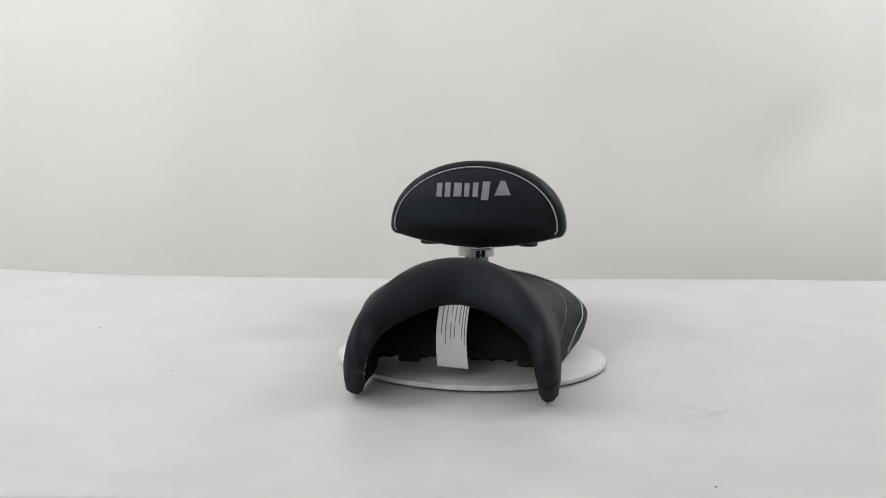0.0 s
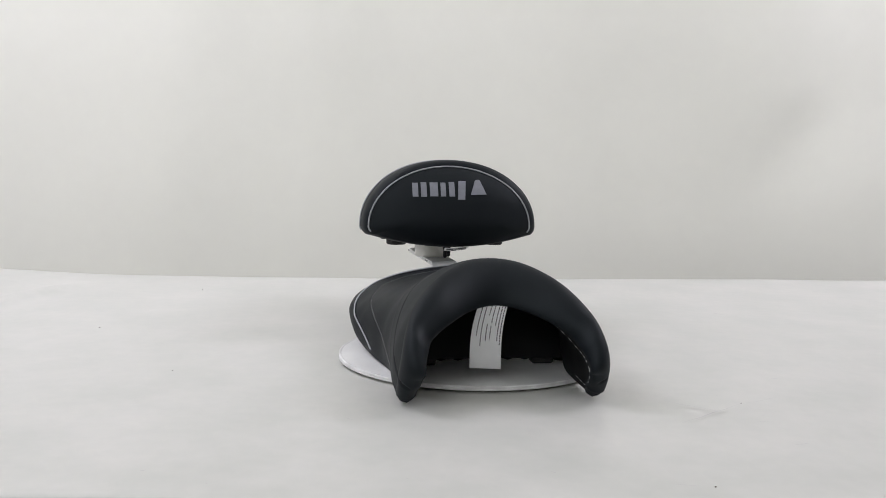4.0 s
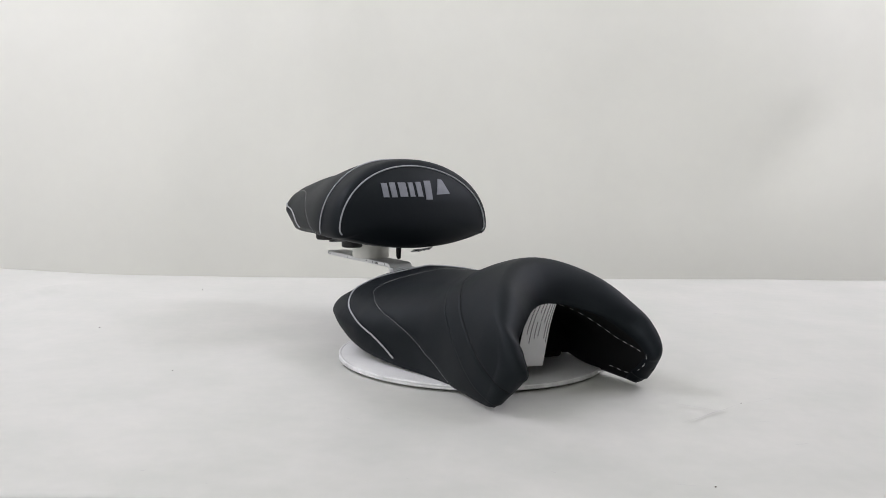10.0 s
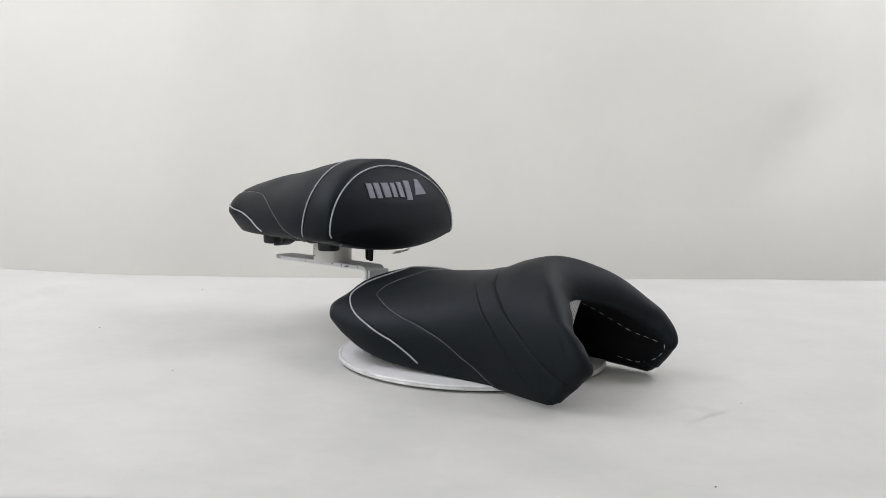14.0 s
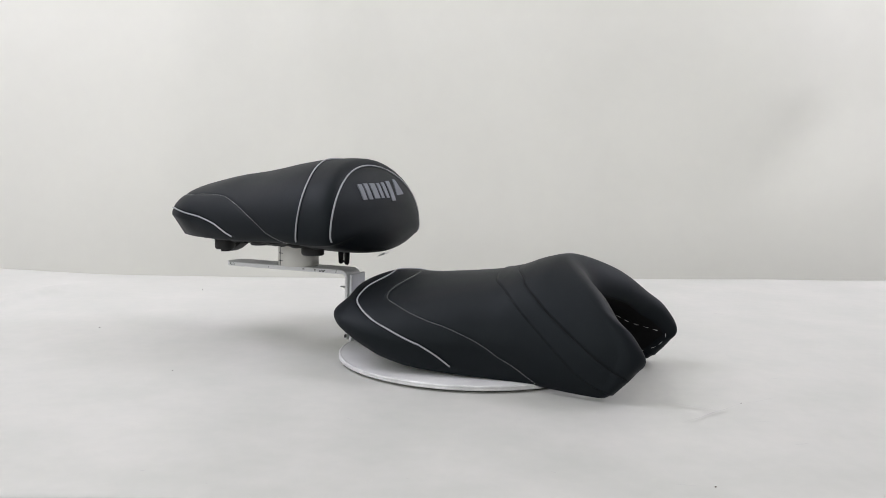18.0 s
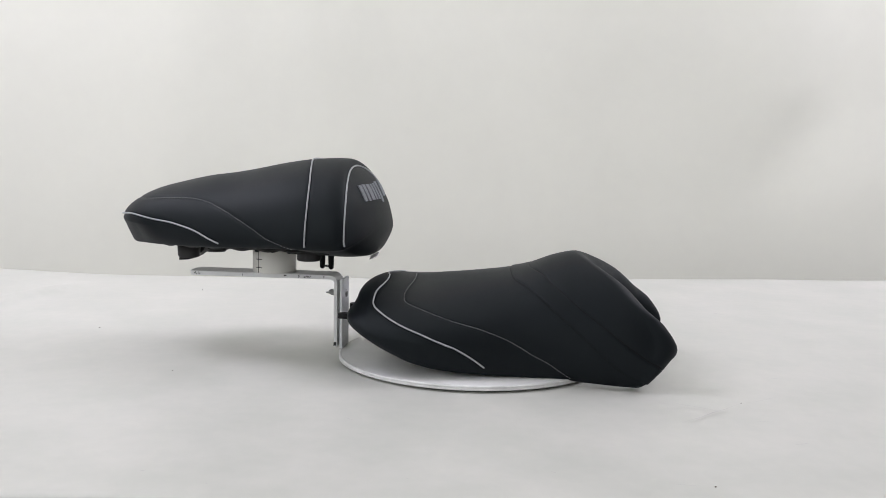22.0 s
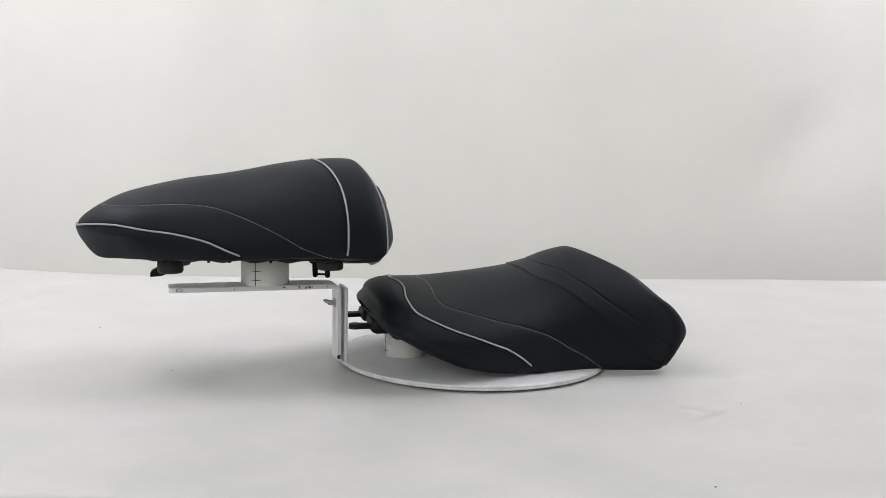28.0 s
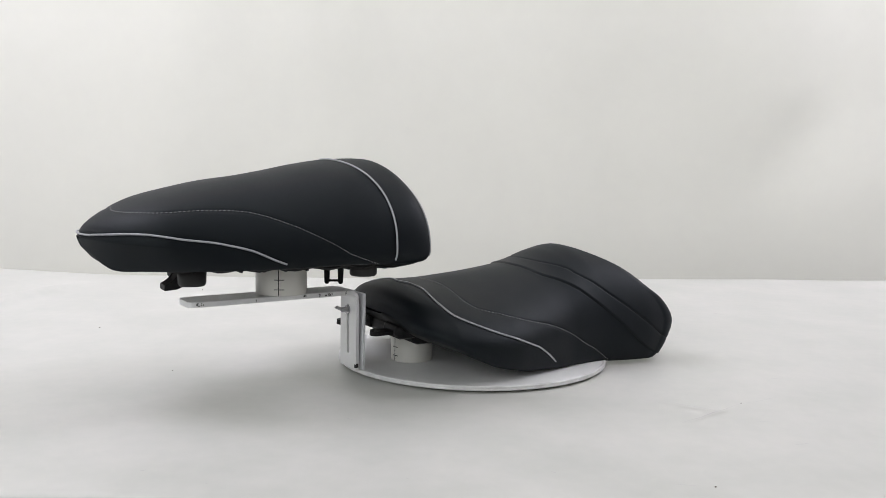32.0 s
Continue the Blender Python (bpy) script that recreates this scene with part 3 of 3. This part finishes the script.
def pillion_face():
    ring = pillion_loop(0.0)
    zc, steps = .208, 40
    verts = []
    for k in range(steps):
        r = 1 - k / steps
        for w, s, z in ring:
            ww, zz = w * r, zc + (z - zc) * r
            d = s - face_at(w, z).y
            verts.append((ww, face_at(ww, zz).y + d * r ** 5, zz))
    cols = len(ring)
    faces = grid_faces(steps, cols, 0, True)
    verts.append(face_at(0, zc))
    last = (steps - 1) * cols
    faces += [(last + j, last + (j + 1) % cols, len(verts) - 1) for j in range(cols)]
    panel = part("front_panel", mesh("front_panel", verts, faces, VINYL), pillion, "black vinyl front panel with a grey embroidered emblem")
    arc = [Vector(p) + Vector((0, -.0006, .0006)) for p in ring[13:188]]
    v, f = tube(arc, 0.0013, 8)
    part("front_piping", mesh("front_piping", v, f, PIPING), pillion, "silver-grey piping round the front panel")
    # the emblem, as plain bars of its size and colour
    def bar(shape):
        """A raised patch: four corners (w, z), draped on the panel."""
        a, b, c, d = [Vector(p) for p in shape]
        nu, nv = 5, 7
        vs = []
        for lift in (0.0014, -0.0005):
            for j in range(nv):
                for i in range(nu):
                    p = a.lerp(b, i / (nu - 1)).lerp(d.lerp(c, i / (nu - 1)), j / (nv - 1))
                    vs.append(face_at(p[0], p[1], lift))
        n = nu * nv
        fs = grid_faces(nv, nu) + [tuple(n + k for k in q)[::-1] for q in grid_faces(nv, nu)]
        edge = list(range(nu)) + [j * nu + nu - 1 for j in range(1, nv)] + [(nv - 1) * nu + i for i in range(nu - 2, -1, -1)] + [j * nu for j in range(nv - 2, 0, -1)]
        fs += [(p, n + p, n + q, q) for p, q in zip(edge, edge[1:] + edge[:1])]
        part("emblem_bar", mesh("emblem_bar", vs, fs, EMBROIDERY, False), panel, "grey embroidered bar")

    for w0, w1, z0, z1, lean in ((-0.0686, -0.0593, 0.227, 0.2495, 0.0), (-0.0546, -0.0453, 0.227, 0.2505, 0.0), (-0.0397, -0.0266, 0.228, 0.2505, 0.0), (-0.0219, -0.0135, 0.228, 0.2505, 0.0), (-0.0079, 0.0014, 0.228, 0.2515, 0.0), (0.0089, 0.021, 0.2231, 0.2534, -0.0028)):
        bar(((w0, z1), (w1, z1), (w1 + lean, z0), (w0 + lean, z0)))
    bar(((0.0378, 0.2554), (0.0453, 0.2554), (0.0556, 0.2319), (0.0285, 0.2309)))


pillion_face()
cords(pillion, pill_skin, PILL_PIPE_SIDE[2:], 0.0012, "side_piping", "silver-grey piping along the tail's side")
cords(pillion, pill_skin, [(s, -q) for s, q in PILL_PIPE_SIDE[2:]], 0.0012, "side_piping", "silver-grey piping along the tail's side")


def tail_piping():
    a, b = pill_skin(.542, .59), pill_skin(.542, -.59)
    mid = Vector((0, .5515, (a.z + b.z) / 2))
    pts = [Vector((a.x * math.cos(t), a.y + (mid.y - a.y) * math.sin(t), a.z)) for t in [math.pi * k / 24 for k in range(25)]]
    v, f = tube(pts, 0.0012, 8)
    part("tail_piping", mesh("tail_piping", v, f, PIPING), pillion, "silver-grey piping round the tail's tip")


tail_piping()
cords(pillion, pill_skin, both_sides(PILL_PIPE_BAND), 0.0012, "band_piping", "silver-grey piping across the seat")
v, f = stitches(run_on(pill_skin, both_sides(PILL_STITCH), 0.0002), 0.0030, 0.0016, 0.00034)
tagged(part("stitching", mesh("stitching", v, f, THREAD), pillion, "fine light grey stitched seam"), kind="stuff")


def pillion_pan():
    ns, verts = 40, []
    for k in range(ns):
        s = .19 + .275 * k / (ns - 1)
        wb = prof(s, P_WB) - .020
        low = .1535 + 0.0015 * math.sin(s * 150)
        for x, z in ((-1, .166), (-1, low + .003), (-.96, low), (.96, low), (1, low + .003), (1, .166)):
            verts.append((wb * x, s, z))
    faces = grid_faces(ns, 6)
    faces += [tuple(range(6)), tuple((ns - 1) * 6 + i for i in range(6))[::-1]]
    part("base_pan", mesh("base_pan", verts, faces, PLASTIC, False), pillion, "ribbed black plastic base pan")
    for k in range(9):
        s = .225 + .026 * k
        wb = prof(s, P_WB) - .035
        bm = bmesh.new()
        add_box(bm, -wb, wb, s, s + .004, .1505, .156, 0.001)
        bm_part("rib", bm, PLASTIC, pillion)
    # round rubber buffers
    for w in (-.086, .086):
        bm = bmesh.new()
        add_lathe(bm, [(0, .1405), (.0155, .1405), (.0172, .1425), (.0178, .160), (0, .160)], w, .227, 28)
        bmesh.ops.remove_doubles(bm, verts=bm.verts, dist=1e-6)
        bm_part("rubber_buffer", bm, RUBBER, pillion, "round black rubber buffer", smooth=True)
    # forked lug
    bm = bmesh.new()
    for x, y in ((.008, .2365), (-.0005, .2200)):
        turn = pose(x, y, .139, 0, 0, 27)
        bmesh.ops.create_cone(bm, cap_ends=True, segments=16, radius1=.0056, radius2=.0040, depth=.036, matrix=turn @ pose(0, 0, 0, 180, 0, 0) @ Matrix.Diagonal((.8, 1, 1, 1)))
        bmesh.ops.create_uvsphere(bm, u_segments=14, v_segments=8, radius=.0041, matrix=turn @ pose(0, 0, -.018) @ Matrix.Diagonal((.8, 1, 1, 1)))
    add_box(bm, -.002, .002, -.0095, .0095, .1205, .1235, 0.001, pose(.0038, .2282, 0, 0, 0, -27))
    bm_part("lug", bm, PLASTIC, pillion, "forked black plastic lug")
    # block and hook under the tail
    for w, sy in ((-.043, .432), (.040, .425)):
        bm = bmesh.new()
        add_lathe(bm, [(0, .1335), (.0145, .1335), (.0165, .136), (.0172, .159), (0, .159)], w, sy, 28)
        bmesh.ops.remove_doubles(bm, verts=bm.verts, dist=1e-6)
        bm_part("rubber_buffer", bm, RUBBER, pillion, "round black rubber buffer", smooth=True)
    prof_pts = [(.410, .158), (.438, .158), (.442, .145), (.448, .137), (.459, .132), (.4595, .125), (.444, .1262), (.431, .132), (.419, .141)]
    bm = bmesh.new()
    a = [bm.verts.new((-.022, s, z)) for s, z in prof_pts]
    b = [bm.verts.new((.004, s, z)) for s, z in prof_pts]
    bm.faces.new(a)
    bm.faces.new(b[::-1])
    for i in range(len(a)):
        j = (i + 1) % len(a)
        bm.faces.new((a[i], b[i], b[j], a[j]))
    bmesh.ops.bevel(bm, geom=list(bm.edges), offset=0.0012, segments=2, affect="EDGES", profile=0.5)
    bm_part("hook", bm, PLASTIC, pillion, "curved black plastic hook")
    # folded paper tag under the front
    verts = []
    for k in range(9):
        t = k / 8
        for j in range(4):
            verts.append((-.014 + .041 * t, .1445 + .0042 * j + .006 * t, .1425 - .0021 * j - .0006 * math.sin(t * 5) + .0016 * t * t))
    tag = part("paper_tag", mesh("paper_tag", verts, grid_faces(9, 4), PAPER), pillion, "folded white paper tag with dark print")
    tag.modifiers.new("thick", "SOLIDIFY").thickness = 0.0004
    for row, x0, x1 in ((.28, .08, .36), (.28, .44, .90), (.68, .30, .52), (.68, .60, .95)):
        bv = []
        for k in range(7):
            t = x0 + (x1 - x0) * k / 6
            for j in (row * 3 - .35, row * 3 + .35):
                bv.append((-.014 + .041 * t, .1437 + .0042 * j + .006 * t, .1417 - .0021 * j - .0006 * math.sin(t * 5) + .0016 * t * t))
        part("printed_line", mesh("printed_line", bv, grid_faces(7, 2), PRINT), tag, "dark printed bar")


pillion_pan()

# ---- bracket that carries the passenger seat ----
bracket = thing("bracket", pose(0, 0, ZD), "white painted steel angle bracket bolted to the turntable's edge", "bracket")
BX0, BX1 = -.0185, .0265


def bracket_parts():
    n = 10
    # flat arm with rounded end corners, then a bend into the upright
    t = .007
    rows = [(.437, .1085, .0085), (.4358, .1085, .0050), (.4330, .1085, .0020), (.4290, .1085, .0004), (.424, .1085, 0), (.36, .1085, 0), (.30, .1085, 0), (.25, .1085, 0)]
    for k in range(n + 1):
        a = math.pi / 2 * k / n
        rows.append((.2165 - .0095 * math.sin(a), .1085 - .0095 * (1 - math.cos(a)), 0))
    rows.append((.207, .095, 0))
    verts = []
    for i, (y, z, inset) in enumerate(rows):
        y2, z2, _ = rows[min(i + 1, len(rows) - 1)]
        y1, z1, _ = rows[max(i - 1, 0)]
        d = Vector((y2 - y1, z2 - z1)).normalized()
        nx, nz = d.y, -d.x
        h = t / 2 - .0012 * min(1, max(0, i - 7) / 8)
        c = .0009
        xa, xb = BX0 + inset, BX1 - inset
        for x, u in ((xa + c, h), (xb - c, h), (xb, h - c), (xb, c - h), (xb - c, -h), (xa + c, -h), (xa, c - h), (xa, h - c)):
            verts.append((x, y + nx * u, z + nz * u))
    last = 8 * (len(rows) - 1)
    faces = grid_faces(len(rows), 8, 0, True) + [tuple(range(8)), tuple(last + k for k in range(8))[::-1]]
    part("arm", mesh("arm", verts, faces, WHITE_PAINT, False), bracket, "grey-white painted flat arm with chipped edges")
    # outer upright with a long slot
    bm = bmesh.new()
    y0, y1 = .2047, .2093
    sx0, sx1 = .0018, .0075
    add_box(bm, BX0, sx0, y0, y1, .0015, .095)
    add_box(bm, sx1, BX1, y0, y1, .0015, .095)
    add_box(bm, sx0, sx1, y0, y1, .0015, .021)
    add_box(bm, sx0, sx1, y0, y1, .089, .095)
    bm_part("slotted_plate", bm, WHITE_PAINT, bracket, "white painted upright with a long slot")
    bm = bmesh.new()
    add_box(bm, BX0 - .002, BX1 - .002, .1955, .2, 0.0005, .106, 0.001)
    bm_part("back_plate", bm, GREY_PAINT, bracket, "grey painted back plate")
    # bolt with washer and wing nut
    bm = bmesh.new()
    bmesh.ops.create_cone(bm, cap_ends=True, segments=24, radius1=.0062, radius2=.0062, depth=.0022, matrix=pose(.0046, .2105, .0815, 90, 0, 0))
    bm_part("washer", bm, STEEL, bracket, "zinc washer")
    bm = bmesh.new()
    bmesh.ops.create_cone(bm, cap_ends=True, segments=16, radius1=.0042, radius2=.0035, depth=.008, matrix=pose(.0046, .2148, .0815, -90, 0, 0))
    for sgn in (-1, 1):
        add_box(bm, -.001, .001, -.0035, .0035, 0, .011, .0009, pose(.0046 + sgn * .003, .2165, .0815 - .0005, -35, sgn * 68, 0))
    bm_part("wing_nut", bm, STEEL, bracket, "zinc wing nut")
    bm = bmesh.new()
    bmesh.ops.create_cone(bm, cap_ends=True, segments=16, radius1=.0028, radius2=.0028, depth=.026, matrix=pose(.0046, .2065, .0815, 90, 0, 0))
    bmesh.ops.create_uvsphere(bm, u_segments=16, v_segments=10, radius=.0058, matrix=pose(.0046, .1952, .0815) @ Matrix.Diagonal((1, .4, 1, 1)))
    bm_part("bolt", bm, STEEL, bracket, "round-headed zinc bolt", smooth=True)
    # marker scribbles and chips on the near edge of the arm
    for y, w in ((.284, .0045), (.263, .003), (.2525, .007), (.247, .003), (.4265, .004), (.4205, .003), (.352, .0015), (.225, .0015)):
        bm = bmesh.new()
        for k in range(4):
            dy, dz = random.uniform(-w, w) / 2, random.uniform(-.0015, .0015)
            add_box(bm, BX0 - .0003, BX0 + .001, y + dy - w / 5, y + dy + w / 5, .1085 + dz - .0006, .1085 + dz + .0006)
        bm_part("chip", bm, INK, bracket)
    bm = bmesh.new()
    add_box(bm, BX0 - .0004, BX0 + .002, .2052, .2088, .004, .010, .0006)
    add_box(bm, BX0 - .0002, BX0 + .004, .2085, .2096, .0035, .0085, .0004)
    bm_part("chip", bm, INK, bracket, "dark chip in the paint")


bracket_parts()

# ---- pipe spacers ----


def spacer(name, x, y, z0, z1, r, seam):
    ob = thing(name, pose(x, y, ZD + z0), "short cream plastic pipe spacer with black cut marks", "pipe spacer", "pipe spacers")
    h = z1 - z0
    bm = bmesh.new()
    add_lathe(bm, [(r - .003, 0), (r - .0006, 0), (r, .0006), (r, h - .0006), (r - .0006, h), (r - .003, h)], seg=72)
    bm_part("tube", bm, PVC, ob, "cream plastic tube", smooth=True)

    def strip(a0, a1, za, zb):
        bm = bmesh.new()
        n = 6
        vs = []
        for k in range(n + 1):
            a = a0 + (a1 - a0) * k / n
            vs.append([bm.verts.new(((r + d) * math.cos(a), (r + d) * math.sin(a), z)) for z in (za, zb) for d in (.0002,)])
        for p, q in zip(vs, vs[1:]):
            bm.faces.new((p[0], q[0], q[1], p[1]))
        bm_part("cut_mark", bm, INK, ob)
    strip(seam - .018, seam + .018, .0005, h - .001)
    for z in (.0085, .021):
        strip(seam - .17, seam + .22, z - .0005, z + .0005)
    return ob


spacer_top = spacer("pipe_spacer", .004, .308, .1122, .156, .033, math.radians(150))
spacer_low = spacer("pipe_spacer", .006, .104, .0002, .036, .030, math.radians(95))

# ---- small marks on the table ----
bm = bmesh.new()
for x, y, r in ((-0.633, 0.133, .0013), (-0.411, -0.137, .0010), (0.229, -0.501, .0011), (-0.596, 0.567, .0012), (0.339, -0.216, .0008)):
    bmesh.ops.create_icosphere(bm, subdivisions=1, radius=r * 0.85, matrix=pose(x, y, .0012 + r * .4) @ Matrix.Diagonal((1.1, 0.9, 0.8, 1)))
me = bpy.data.meshes.new("specks")
bm.to_mesh(me)
bm.free()
me.materials.append(CRUMB)
tagged(new("specks", me), "tiny dark specks on the white table", "specks", kind="stuff")


def scuff(points, width):
    verts, faces = [], []
    for i, (x, y) in enumerate(points):
        x1, y1 = points[min(i + 1, len(points) - 1)]
        x0, y0 = points[max(i - 1, 0)]
        d = Vector((x1 - x0, y1 - y0)).normalized()
        wd = width * math.sin(math.pi * (i + .4) / (len(points) - .2))
        verts += [(x - d.y * wd, y + d.x * wd, .0024), (x + d.y * wd, y - d.x * wd, .0024)]
    ob = new("scuff", mesh("scuff", verts, [(2 * i, 2 * i + 1, 2 * i + 3, 2 * i + 2) for i in range(len(points) - 1)], MARK))
    tagged(ob, "thin grey scuff line on the white table", "scuff", "scuffs on the table", kind="structure")


def line(a, b, n=9, wob=.002):
    return [(a[0] + (b[0] - a[0]) * k / n, a[1] + (b[1] - a[1]) * k / n + wob * math.sin(k * 1.3)) for k in range(n + 1)]


scuff(line((0.241, -0.219), (0.307, -0.260), 11, 0.0012), 0.0009)
scuff(line((0.243, -0.310), (0.332, -0.226), 11, 0.0012), 0.0008)
scuff(line((0.332, -0.226), (0.408, -0.178), 9, 0.001), 0.0003)
scuff(line((0.419, -0.088), (0.430, -0.087), 7, 0.0002), 0.0015)
scuff(line((0.480, 0.428), (0.499, 0.418), 7, 0.0002), 0.0024)
scuff(line((0.316, -0.188), (0.319, -0.187), 7, 0.0002), 0.0006)
scuff(line((0.456, -0.156), (0.474, -0.160), 7, 0.0002), 0.0008)
scuff(line((0.348, -0.374), (0.366, -0.368), 7, 0.0002), 0.0007)
scuff(line((0.329, -0.297), (0.351, -0.291), 7, 0.0002), 0.0005)
scuff(line((0.352, -0.412), (0.355, -0.411), 7, 0.0002), 0.0007)
scuff(line((0.192, -0.500), (0.215, -0.502), 7, 0.0002), 0.0007)
scuff(line((0.341, 0.178), (0.355, 0.179), 7, 0.0002), 0.0008)
scuff(line((-0.309, -0.511), (-0.303, -0.508), 7, 0.0002), 0.0008)
scuff(line((-0.239, -0.534), (-0.236, -0.537), 7, 0.0002), 0.0006)
scuff(line((-0.144, -0.326), (-0.132, -0.337), 7, 0.0002), 0.0007)
scuff(line((-0.059, -0.506), (-0.056, -0.508), 7, 0.0002), 0.0007)
scuff(line((-0.515, 0.159), (-0.510, 0.160), 7, 0.0002), 0.0007)
scuff(line((0.079, -0.477), (0.084, -0.481), 7, 0.0002), 0.0006)

# ---- the turn of the table ----
TURN = [(0.0, 0.00), (1.0, 3.94), (2.0, 7.83), (3.5, 13.48), (5.5, 20.05), (7.0, 25.63), (9.0, 33.69), (11.0, 41.60), (13.0, 49.35), (14.5, 55.24), (17.0, 65.64), (19.0, 73.80), (21.0, 81.98), (23.0, 90.27), (25.5, 100.25), (27.5, 108.32), (29.0, 114.33), (30.5, 120.35), (32.0, 126.45)]


def motions():
    for ob in (turntable, rider, pillion, bracket, spacer_top, spacer_low):
        rest = ob.matrix_basis.copy()
        walk(ob, [(t, pose(0, 0, 0, 0, 0, a) @ rest) for t, a in TURN])


motions()
